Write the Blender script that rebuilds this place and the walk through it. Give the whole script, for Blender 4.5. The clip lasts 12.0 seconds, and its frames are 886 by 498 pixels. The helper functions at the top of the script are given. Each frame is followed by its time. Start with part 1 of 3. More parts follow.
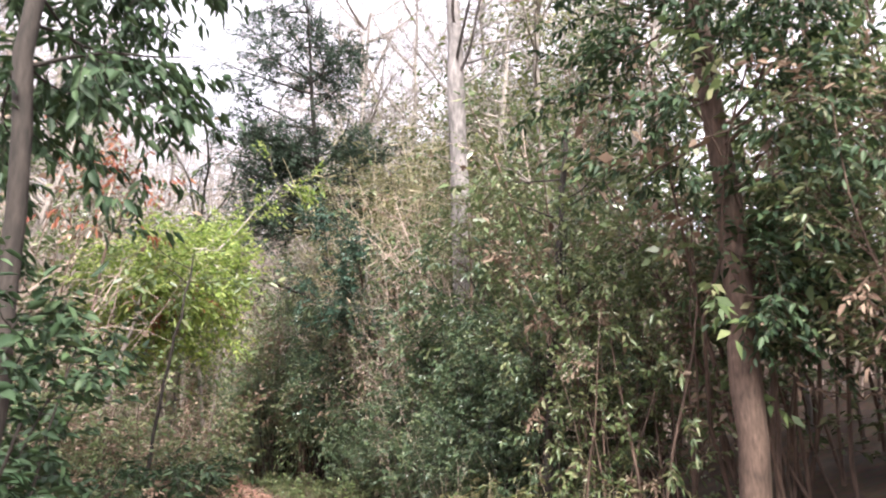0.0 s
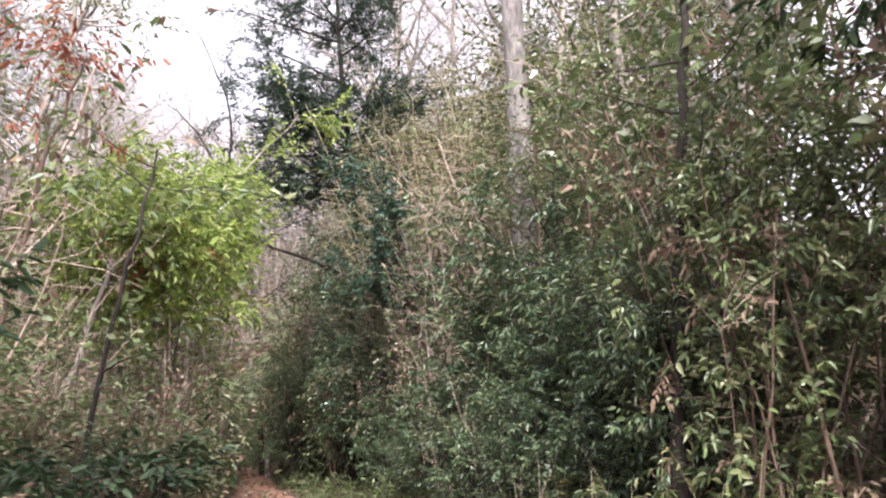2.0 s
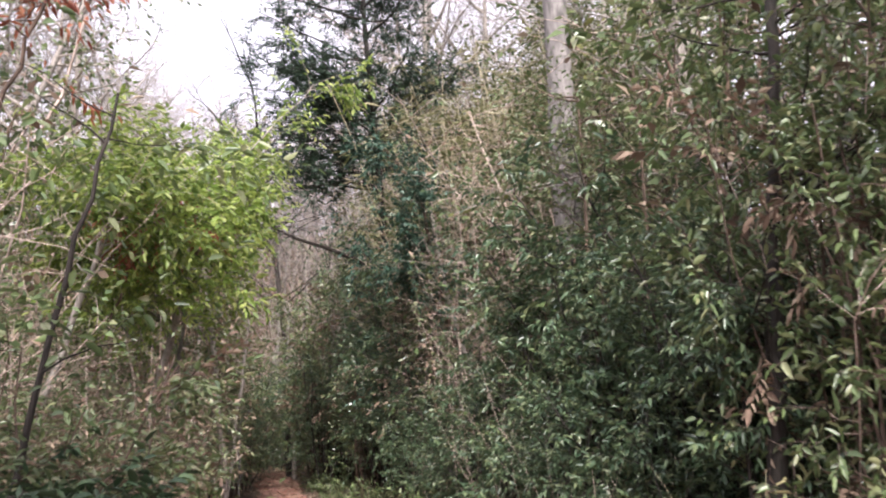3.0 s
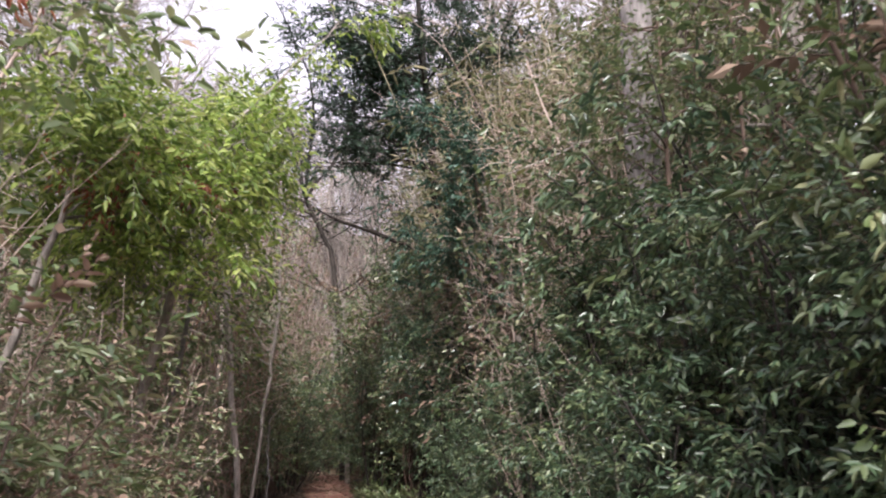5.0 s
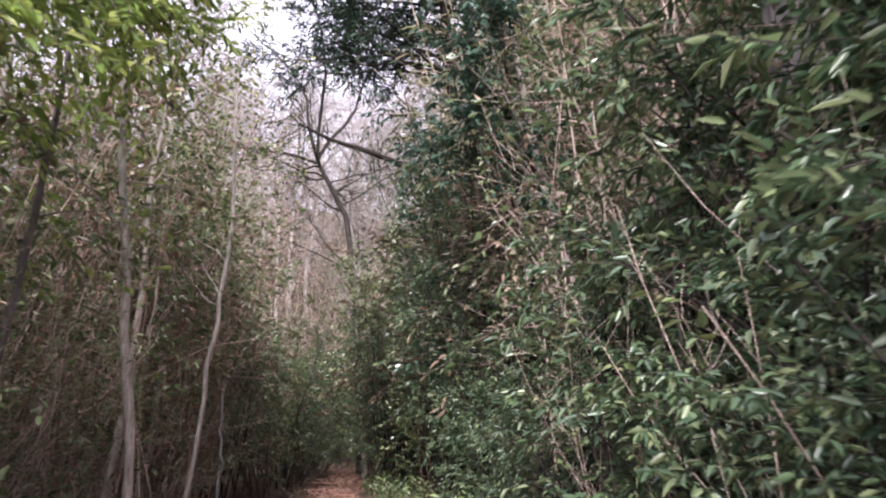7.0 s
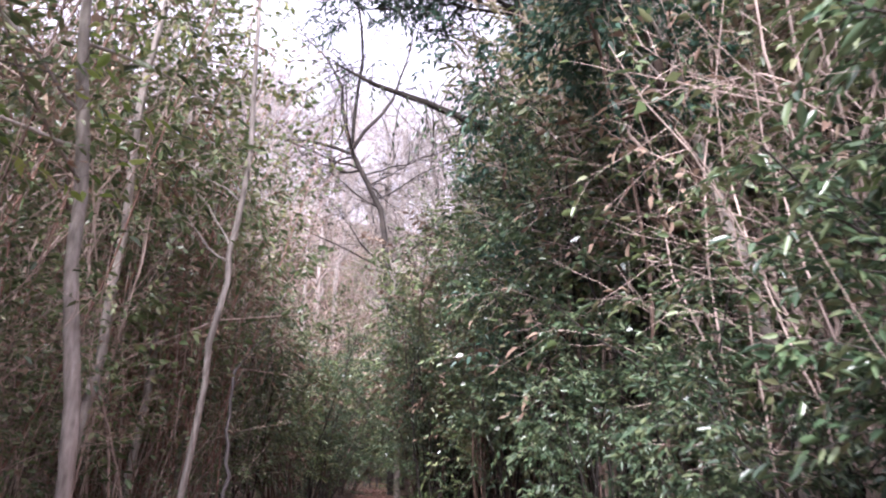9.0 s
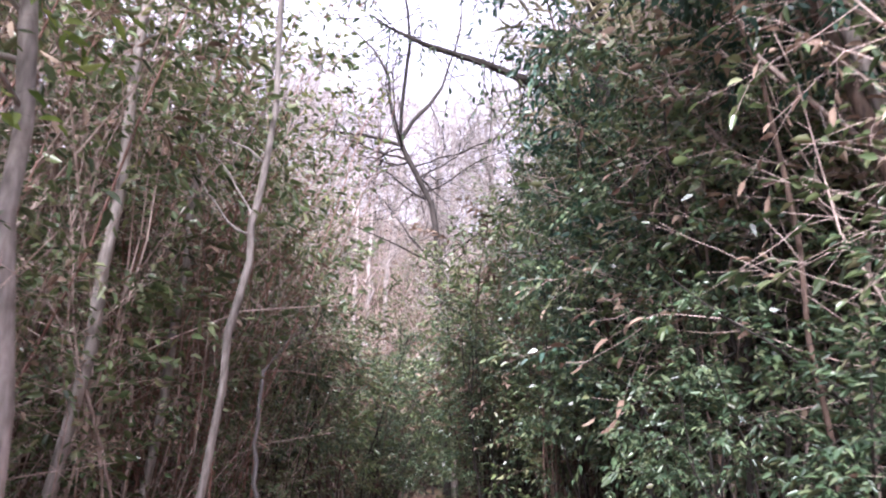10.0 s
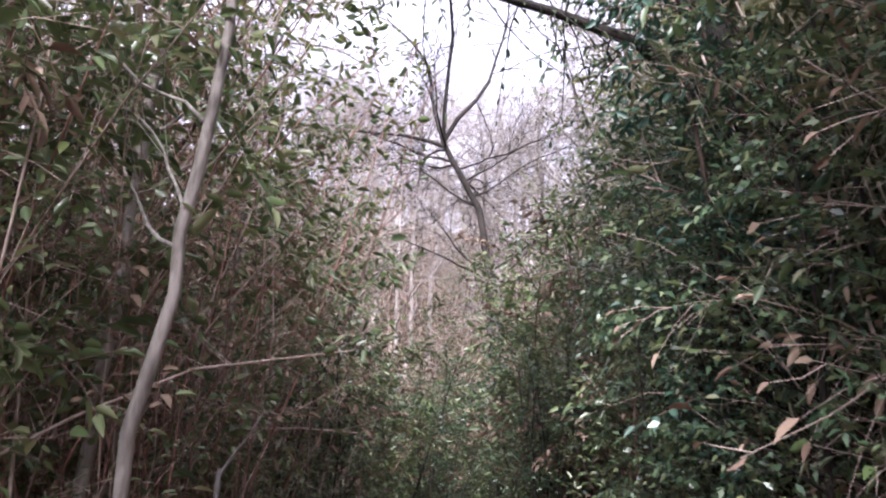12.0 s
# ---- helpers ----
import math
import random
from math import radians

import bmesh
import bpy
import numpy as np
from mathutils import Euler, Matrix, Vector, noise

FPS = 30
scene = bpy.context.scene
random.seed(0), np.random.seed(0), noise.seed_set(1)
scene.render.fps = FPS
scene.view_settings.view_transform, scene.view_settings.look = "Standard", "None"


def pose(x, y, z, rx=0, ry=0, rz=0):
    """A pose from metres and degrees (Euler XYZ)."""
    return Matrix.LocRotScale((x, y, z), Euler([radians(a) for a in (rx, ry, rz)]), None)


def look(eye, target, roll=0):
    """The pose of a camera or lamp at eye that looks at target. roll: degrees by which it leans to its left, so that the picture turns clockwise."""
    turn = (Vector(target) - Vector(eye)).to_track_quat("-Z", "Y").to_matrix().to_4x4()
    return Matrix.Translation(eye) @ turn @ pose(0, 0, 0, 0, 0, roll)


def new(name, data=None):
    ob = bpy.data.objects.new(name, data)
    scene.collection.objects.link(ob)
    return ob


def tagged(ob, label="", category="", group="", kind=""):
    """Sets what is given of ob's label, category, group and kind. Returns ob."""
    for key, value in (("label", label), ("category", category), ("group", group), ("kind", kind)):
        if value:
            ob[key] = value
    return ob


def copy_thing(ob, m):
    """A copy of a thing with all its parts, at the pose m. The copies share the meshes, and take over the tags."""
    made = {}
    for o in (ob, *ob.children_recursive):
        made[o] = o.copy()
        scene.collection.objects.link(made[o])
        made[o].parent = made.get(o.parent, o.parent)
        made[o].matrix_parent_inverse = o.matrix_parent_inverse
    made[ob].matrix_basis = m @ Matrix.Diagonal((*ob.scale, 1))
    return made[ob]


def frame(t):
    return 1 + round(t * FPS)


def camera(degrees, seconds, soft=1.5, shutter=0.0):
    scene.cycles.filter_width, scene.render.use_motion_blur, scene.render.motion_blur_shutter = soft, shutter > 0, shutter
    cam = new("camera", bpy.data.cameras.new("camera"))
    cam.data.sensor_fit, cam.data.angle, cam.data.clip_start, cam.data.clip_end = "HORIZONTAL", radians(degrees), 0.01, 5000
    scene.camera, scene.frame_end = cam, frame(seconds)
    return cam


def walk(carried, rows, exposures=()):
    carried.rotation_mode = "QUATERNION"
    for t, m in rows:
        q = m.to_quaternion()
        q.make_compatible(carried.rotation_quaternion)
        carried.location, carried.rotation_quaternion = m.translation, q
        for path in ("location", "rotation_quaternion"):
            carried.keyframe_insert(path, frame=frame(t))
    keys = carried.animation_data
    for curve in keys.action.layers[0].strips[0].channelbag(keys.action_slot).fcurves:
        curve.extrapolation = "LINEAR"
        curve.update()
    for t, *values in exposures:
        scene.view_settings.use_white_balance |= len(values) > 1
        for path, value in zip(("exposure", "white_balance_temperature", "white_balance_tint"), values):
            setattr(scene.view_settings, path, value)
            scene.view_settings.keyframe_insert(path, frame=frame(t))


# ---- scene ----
cam = camera(62, 12.0, soft=2.1, shutter=0.3)
PATH = [
    (0, (-0.309, 0.355, 1.662), (0.115, 2.244, 2.165), -0.3),
    (0.5, (-0.23, 0.982, 1.595), (0.187, 2.873, 2.096), -0.1),
    (1, (-0.241, 1.657, 1.572), (0.157, 3.552, 2.073), 0.0),
    (1.5, (-0.297, 2.194, 1.612), (0.068, 4.094, 2.119), -0.1),
    (2, (-0.106, 2.715, 1.547), (0.231, 4.62, 2.054), -0.2),
    (2.5, (-0.014, 3.221, 1.509), (0.29, 5.132, 2.014), -0.1),
    (3, (0.057, 3.699, 1.655), (0.308, 5.619, 2.156), 0.2),
    (3.2, (0.083, 3.909, 1.716), (0.307, 5.833, 2.214), 0.4),
    (4.8, (0.451, 4.816, 1.573), (0.521, 6.747, 2.089), 1.9),
    (5, (0.439, 5.061, 1.654), (0.501, 6.993, 2.166), 2.0),
    (5.5, (0.548, 5.737, 1.586), (0.585, 7.673, 2.086), 1.9),
    (6, (0.564, 6.536, 1.436), (0.576, 8.471, 1.939), 2.0),
    (6.5, (0.738, 7.235, 1.41), (0.726, 9.17, 1.918), 2.0),
    (7, (0.745, 7.969, 1.428), (0.71, 9.903, 1.934), 2.1),
    (7.2, (0.7, 8.268, 1.499), (0.651, 10.203, 2.003), 2.2),
    (8.8, (0.31, 9.638, 1.277), (0.215, 11.555, 1.837), 3.8),
    (9, (0.316, 9.842, 1.338), (0.205, 11.76, 1.895), 3.8),
    (9.5, (0.184, 10.373, 1.435), (-0.011, 12.284, 1.991), 4.2),
    (10, (0.144, 10.866, 1.431), (-0.102, 12.772, 1.985), 3.8),
    (10.5, (0.093, 11.395, 1.473), (-0.176, 13.297, 2.029), 3.7),
    (11, (-0.041, 11.809, 1.576), (-0.329, 13.707, 2.138), 3.8),
    (11.5, (-0.111, 12.233, 1.756), (-0.422, 14.125, 2.324), 3.8),
    (12, (-0.172, 12.56, 1.955), (-0.539, 14.441, 2.526), 4.2),
]
EXPOSURES = [(0.0, 1.86, 6350, 11), (2.5, 1.57, 6250, 13), (5.5, 1.24, 6150, 15), (6.5, 1.35, 6050, 17), (7.0, 1.55, 6000, 18), (9.5, 2.13, 5700, 23), (11.0, 2.25, 5600, 23), (12.0, 1.76, 5700, 19)]
walk(cam, [(t, look(eye, target, roll)) for t, eye, target, roll in PATH], EXPOSURES)

# ---------------- world and sun ----------------
world = bpy.data.worlds.new("overcast_sky")
scene.world = world
world.use_nodes = True
wn, wl = world.node_tree.nodes, world.node_tree.links
sky = wn.new("ShaderNodeTexSky")
sky.sky_type = "NISHITA"
sky.sun_disc = False
sky.sun_elevation, sky.sun_rotation = radians(46), radians(186)
sky.dust_density = 4.0
veil = wn.new("ShaderNodeMix")
veil.data_type = "RGBA"
veil.inputs[0].default_value = 0.75
veil.inputs[7].default_value = (9.4, 8.7, 9.4, 1)
wl.new(sky.outputs[0], veil.inputs[6])
wl.new(veil.outputs[2], wn["Background"].inputs[0])
wn["Background"].inputs[1].default_value = 0.088

sun_data = bpy.data.lights.new("sun", "SUN")
sun_data.energy, sun_data.angle, sun_data.color = 3.5, radians(14), (1.0, 0.95, 0.86)
sun = new("sun", sun_data)
sun.matrix_world = look((-1.6, -12, 17), (0, 4, 0))


# ---------------- materials ----------------
def material(name):
    m = bpy.data.materials.new(name)
    m.use_nodes = True
    m.node_tree.nodes.remove(m.node_tree.nodes["Principled BSDF"])
    return m, m.node_tree.nodes, m.node_tree.links


def ramp(nodes, stops):
    r = nodes.new("ShaderNodeValToRGB")
    while len(r.color_ramp.elements) < len(stops):
        r.color_ramp.elements.new(0.5)
    for e, (p, c) in zip(r.color_ramp.elements, stops):
        e.position, e.color = p, (*c, 1)
    return r


def leaf_material(name, colours, rough=0.42, through_light=0.3, gloss=0.5):
    """Leaves: each leaf takes its own tone, each plant a slight shift, with mottling along the blade."""
    m, n, k = material(name)
    geo = n.new("ShaderNodeNewGeometry")
    info = n.new("ShaderNodeObjectInfo")
    tex = n.new("ShaderNodeTexCoord")
    r = ramp(n, [(i / (len(colours) - 1), c) for i, c in enumerate(colours)])
    k.new(geo.outputs["Random Per Island"], r.inputs[0])
    mottle = n.new("ShaderNodeTexNoise")
    mottle.inputs["Scale"].default_value = 38
    mottle.inputs["Detail"].default_value = 3
    k.new(tex.outputs["Object"], mottle.inputs["Vector"])
    tone = n.new("ShaderNodeMapRange")
    tone.inputs[3].default_value, tone.inputs[4].default_value = 0.78, 1.22
    k.new(mottle.outputs[0], tone.inputs[0])
    shift = n.new("ShaderNodeMapRange")
    shift.inputs[3].default_value, shift.inputs[4].default_value = 0.8, 1.2
    k.new(info.outputs["Random"], shift.inputs[0])
    both = n.new("ShaderNodeMath")
    both.operation = "MULTIPLY"
    k.new(tone.outputs[0], both.inputs[0])
    k.new(shift.outputs[0], both.inputs[1])
    hsv = n.new("ShaderNodeHueSaturation")
    k.new(r.outputs[0], hsv.inputs["Color"])
    k.new(both.outputs[0], hsv.inputs["Value"])
    b = n.new("ShaderNodeBsdfPrincipled")
    b.inputs["Roughness"].default_value = rough
    b.inputs["Specular IOR Level"].default_value = gloss
    k.new(hsv.outputs[0], b.inputs["Base Color"])
    t = n.new("ShaderNodeBsdfTranslucent")
    k.new(hsv.outputs[0], t.inputs[0])
    mix = n.new("ShaderNodeMixShader")
    mix.inputs[0].default_value = through_light
    k.new(b.outputs[0], mix.inputs[1])
    k.new(t.outputs[0], mix.inputs[2])
    k.new(mix.outputs[0], n["Material Output"].inputs[0])
    return m


def bark_material(name, dark, light, scale=14, stretch=0.25, rough=0.9, bump=0.5):
    """Bark: streaks along the stem, patches of lichen, and relief."""
    m, n, k = material(name)
    tex = n.new("ShaderNodeTexCoord")
    info = n.new("ShaderNodeObjectInfo")
    place = n.new("ShaderNodeMapping")
    place.inputs["Scale"].default_value = (1, 1, stretch)
    k.new(tex.outputs["Object"], place.inputs[0])
    fine = n.new("ShaderNodeTexNoise")
    fine.inputs["Scale"].default_value, fine.inputs["Detail"].default_value = scale * 3, 6
    k.new(place.outputs[0], fine.inputs["Vector"])
    broad = n.new("ShaderNodeTexNoise")
    broad.inputs["Scale"].default_value, broad.inputs["Detail"].default_value = scale * 0.3, 2
    k.new(tex.outputs["Object"], broad.inputs["Vector"])
    r = ramp(n, [(0.3, dark), (0.7, light)])
    k.new(fine.outputs[0], r.inputs[0])
    tone = n.new("ShaderNodeMapRange")
    tone.inputs[1].default_value, tone.inputs[2].default_value = 0.3, 0.7
    tone.inputs[3].default_value, tone.inputs[4].default_value = 0.7, 1.3
    k.new(broad.outputs[0], tone.inputs[0])
    shift = n.new("ShaderNodeMapRange")
    shift.inputs[3].default_value, shift.inputs[4].default_value = 0.75, 1.25
    k.new(info.outputs["Random"], shift.inputs[0])
    both = n.new("ShaderNodeMath")
    both.operation = "MULTIPLY"
    k.new(tone.outputs[0], both.inputs[0])
    k.new(shift.outputs[0], both.inputs[1])
    hsv = n.new("ShaderNodeHueSaturation")
    k.new(r.outputs[0], hsv.inputs["Color"])
    k.new(both.outputs[0], hsv.inputs["Value"])
    b = n.new("ShaderNodeBsdfPrincipled")
    b.inputs["Roughness"].default_value = rough
    k.new(hsv.outputs[0], b.inputs["Base Color"])
    bp = n.new("ShaderNodeBump")
    bp.inputs["Strength"].default_value, bp.inputs["Distance"].default_value = bump, 0.01
    k.new(fine.outputs[0], bp.inputs["Height"])
    k.new(bp.outputs[0], b.inputs["Normal"])
    k.new(b.outputs[0], n["Material Output"].inputs[0])
    return m


def soil_material(name, colours, scale):
    m, n, k = material(name)
    tex = n.new("ShaderNodeTexCoord")
    a = n.new("ShaderNodeTexNoise")
    a.inputs["Scale"].default_value, a.inputs["Detail"].default_value = scale, 8
    k.new(tex.outputs["Object"], a.inputs["Vector"])
    v = n.new("ShaderNodeTexVoronoi")
    v.inputs["Scale"].default_value = scale * 9
    k.new(tex.outputs["Object"], v.inputs["Vector"])
    r = ramp(n, [(0.3 + 0.4 * i / (len(colours) - 1), c) for i, c in enumerate(colours)])
    k.new(a.outputs[0], r.inputs[0])
    mix = n.new("ShaderNodeMix")
    mix.data_type, mix.blend_type = "RGBA", "MULTIPLY"
    mix.inputs[0].default_value = 0.35
    k.new(r.outputs[0], mix.inputs[6])
    k.new(v.outputs["Color"], mix.inputs[7])
    b = n.new("ShaderNodeBsdfPrincipled")
    b.inputs["Roughness"].default_value = 0.95
    k.new(mix.outputs[2], b.inputs["Base Color"])
    bp = n.new("ShaderNodeBump")
    bp.inputs["Strength"].default_value, bp.inputs["Distance"].default_value = 0.6, 0.03
    k.new(a.outputs[0], bp.inputs["Height"])
    k.new(bp.outputs[0], b.inputs["Normal"])
    k.new(b.outputs[0], n["Material Output"].inputs[0])
    return m


LAUREL = leaf_material("laurel_leaf", [(0.036, 0.066, 0.038), (0.072, 0.122, 0.064), (0.112, 0.17, 0.085), (0.20, 0.235, 0.12)], 0.32, 0.36, 0.8)
# darker, duller laurel green: shade under the boughs is painted into the leaf colour
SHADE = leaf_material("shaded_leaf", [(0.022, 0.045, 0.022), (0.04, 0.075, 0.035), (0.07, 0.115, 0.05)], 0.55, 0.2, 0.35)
BLUE = leaf_material("blue_green_leaf", [(0.03, 0.07, 0.05), (0.05, 0.11, 0.075), (0.08, 0.15, 0.10)], 0.45, 0.25)
MIXED = leaf_material("mixed_green_leaf", [(0.06, 0.09, 0.04), (0.105, 0.15, 0.06), (0.15, 0.20, 0.08), (0.26, 0.26, 0.14)], 0.34, 0.32, 0.7)
LIME = leaf_material("lime_leaf", [(0.10, 0.155, 0.04), (0.19, 0.275, 0.065), (0.31, 0.40, 0.095), (0.43, 0.47, 0.16)], 0.42, 0.5)
SASA = leaf_material("bamboo_leaf", [(0.06, 0.10, 0.03), (0.13, 0.17, 0.06), (0.26, 0.25, 0.11), (0.42, 0.36, 0.20)], 0.45, 0.3)
OLIVE = leaf_material("olive_leaf", [(0.075, 0.105, 0.035), (0.13, 0.165, 0.055), (0.20, 0.225, 0.08), (0.31, 0.30, 0.12)], 0.45, 0.35)
STRAW = leaf_material("straw_leaf", [(0.14, 0.16, 0.065), (0.25, 0.25, 0.12), (0.36, 0.33, 0.19), (0.46, 0.40, 0.27)], 0.6, 0.3)
DRYLEAF = leaf_material("dry_leaf", [(0.16, 0.105, 0.08), (0.28, 0.20, 0.15), (0.42, 0.33, 0.25)], 0.8, 0.2, 0.2)
REDLEAF = leaf_material("red_leaf", [(0.16, 0.045, 0.03), (0.27, 0.085, 0.05), (0.36, 0.16, 0.085)], 0.55, 0.4)
NEEDLE = leaf_material("conifer_leaf", [(0.015, 0.035, 0.022), (0.03, 0.06, 0.035), (0.05, 0.085, 0.05)], 0.5, 0.15)
BARK_DARK = bark_material("dark_bark", (0.014, 0.011, 0.009), (0.044, 0.034, 0.029))
BARK_BROWN = bark_material("brown_bark", (0.06, 0.04, 0.032), (0.15, 0.10, 0.076))
BARK_GREY = bark_material("grey_bark", (0.18, 0.155, 0.14), (0.42, 0.37, 0.34))
BARK_PALE = bark_material("pale_bark", (0.10, 0.09, 0.088), (0.25, 0.225, 0.22), scale=8)
CANE = bark_material("dry_cane", (0.27, 0.20, 0.17), (0.58, 0.46, 0.41), scale=20)
REDCANE = bark_material("reddish_cane", (0.13, 0.068, 0.052), (0.33, 0.19, 0.15), scale=20)
CULM = bark_material("bamboo_culm", (0.28, 0.24, 0.15), (0.48, 0.42, 0.29), scale=18, rough=0.6, bump=0.2)
EARTH = soil_material("leaf_litter_earth", [(0.035, 0.022, 0.014), (0.08, 0.05, 0.032), (0.14, 0.10, 0.06)], 2.2)
REDSOIL = soil_material("red_soil", [(0.17, 0.07, 0.05), (0.29, 0.135, 0.10), (0.40, 0.23, 0.17)], 1.6)


# ---------------- geometry helpers ----------------
rng = np.random.default_rng(7)


def unit(v):
    v = np.asarray(v, float)
    return v / np.maximum(np.linalg.norm(v, axis=-1, keepdims=True), 1e-9)


class Geo:
    """Quads gathered from many small pieces, linked as one mesh."""

    def __init__(self):
        self.v, self.f, self.n = [], [], 0

    def add(self, v, f):
        self.v.append(v)
        self.f.append(f + self.n)
        self.n += len(v)

    def tube(self, pts, radii, sides=5):
        pts = np.asarray(pts, float)
        n = len(pts)
        tan = unit(np.gradient(pts, axis=0))
        ref = np.array((0.31, 0.95, 0.05)) if abs(tan[0][1]) < 0.8 else np.array((1.0, 0.1, 0.05))
        a = unit(np.cross(tan, ref))
        b = np.cross(tan, a)
        ang = np.arange(sides) * 2 * np.pi / sides
        ring = np.cos(ang)[None, :, None] * a[:, None] + np.sin(ang)[None, :, None] * b[:, None]
        v = pts[:, None] + ring * np.asarray(radii, float)[:, None, None]
        i = np.arange(n - 1)[:, None] * sides
        j = np.arange(sides)[None]
        j2 = (j + 1) % sides
        f = np.stack([i + j, i + j2, i + sides + j2, i + sides + j], -1).reshape(-1, 4)
        self.add(v.reshape(-1, 3), f)

    def leaves(self, p, d, up, length, width, plain=False):
        """Pointed blades folded along the rib with a drooping tip; plain ones are flat."""
        d = unit(d)
        s = unit(np.cross(d, up))
        u = np.cross(s, d)
        L, W = np.asarray(length)[:, None], np.asarray(width)[:, None]
        tip = p + d * L - u * L * 0.10
        if plain:
            left = p + d * L * 0.42 + s * W * 0.5 + u * W * 0.2
            right = p + d * L * 0.42 - s * W * 0.5 + u * W * 0.2
            v = np.stack([p, right, tip, left], 1).reshape(-1, 3)
            self.add(v, np.arange(len(p))[:, None] * 4 + np.arange(4)[None])
            return
        low, high = p + d * L * 0.27 + u * L * 0.03, p + d * L * 0.64 + u * L * 0.01
        v = np.stack([p, low - s * W * 0.47 + u * W * 0.18, high - s * W * 0.40 + u * W * 0.14, tip,
                      high + s * W * 0.40 + u * W * 0.14, low + s * W * 0.47 + u * W * 0.18], 1).reshape(-1, 3)
        i = np.arange(len(p))[:, None] * 6
        self.add(v, np.stack([i + [0, 1, 2, 3], i + [0, 3, 4, 5]], 1).reshape(-1, 4))

    def mesh(self, name, smooth=True):
        v, f = np.concatenate(self.v), np.concatenate(self.f)
        me = bpy.data.meshes.new(name)
        me.vertices.add(len(v))
        me.vertices.foreach_set("co", v.astype(np.float32).ravel())
        me.loops.add(f.size)
        me.loops.foreach_set("vertex_index", f.astype(np.int32).ravel())
        me.polygons.add(len(f))
        me.polygons.foreach_set("loop_start", np.arange(len(f), dtype=np.int32) * 4)
        me.update(calc_edges=True)
        if smooth:
            me.polygons.foreach_set("use_smooth", np.ones(len(f), dtype=bool))
        me.validate()
        return me


def part(name, geo, mat, parent, label=""):
    if geo.n == 0:
        return None
    ob = new(name, geo.mesh(name))
    ob.data.materials.append(mat)
    ob.parent = parent
    return tagged(ob, label)


def strand(p, d, length, n=7, wander=0.12, pull=0.0):
    """A line that grows from p along d, wandering, and bends up (pull > 0) or down (pull < 0)."""
    pts, d = [np.asarray(p, float)], unit(d)
    for _ in range(n - 1):
        d = unit(d + rng.normal(0, wander, 3) + (0, 0, pull))
        pts.append(pts[-1] + d * length / (n - 1))
    return np.array(pts)


def along(pts, t):
    """Places at the shares t of a line."""
    x = np.clip(np.asarray(t) * (len(pts) - 1), 0, len(pts) - 1.001)
    i = x.astype(int)
    return pts[i] + (x - i)[:, None] * (pts[i + 1] - pts[i])


def spray(geo, pts, count, length, width, flat=0.7, droop=0.25, start=0.15, jitter=0.35, plain=False):
    """Leaves set alternately along a twig."""
    t = np.linspace(start, 1.0, count) + rng.normal(0, 0.02, count)
    t = np.clip(t, 0, 1)
    p = along(pts, t)
    ahead = unit(pts[-1] - pts[0])
    side = unit(np.cross(ahead, (0, 0, 1)) + (1e-4, 0, 0))
    sign = np.where(np.arange(count) % 2 == 0, 1.0, -1.0)[:, None]
    d = ahead * 0.65 + side * sign * 0.8 + rng.normal(0, jitter, (count, 3)) + np.array((0, 0, -droop))
    d[-1] = ahead + (0, 0, -droop)
    up = np.array((0, 0, 1.0)) * flat + rng.normal(0, 0.45, (count, 3))
    size = rng.uniform(0.65, 1.2, count)
    geo.leaves(p, d, up, length * size, width * size * rng.uniform(0.85, 1.15, count), plain)


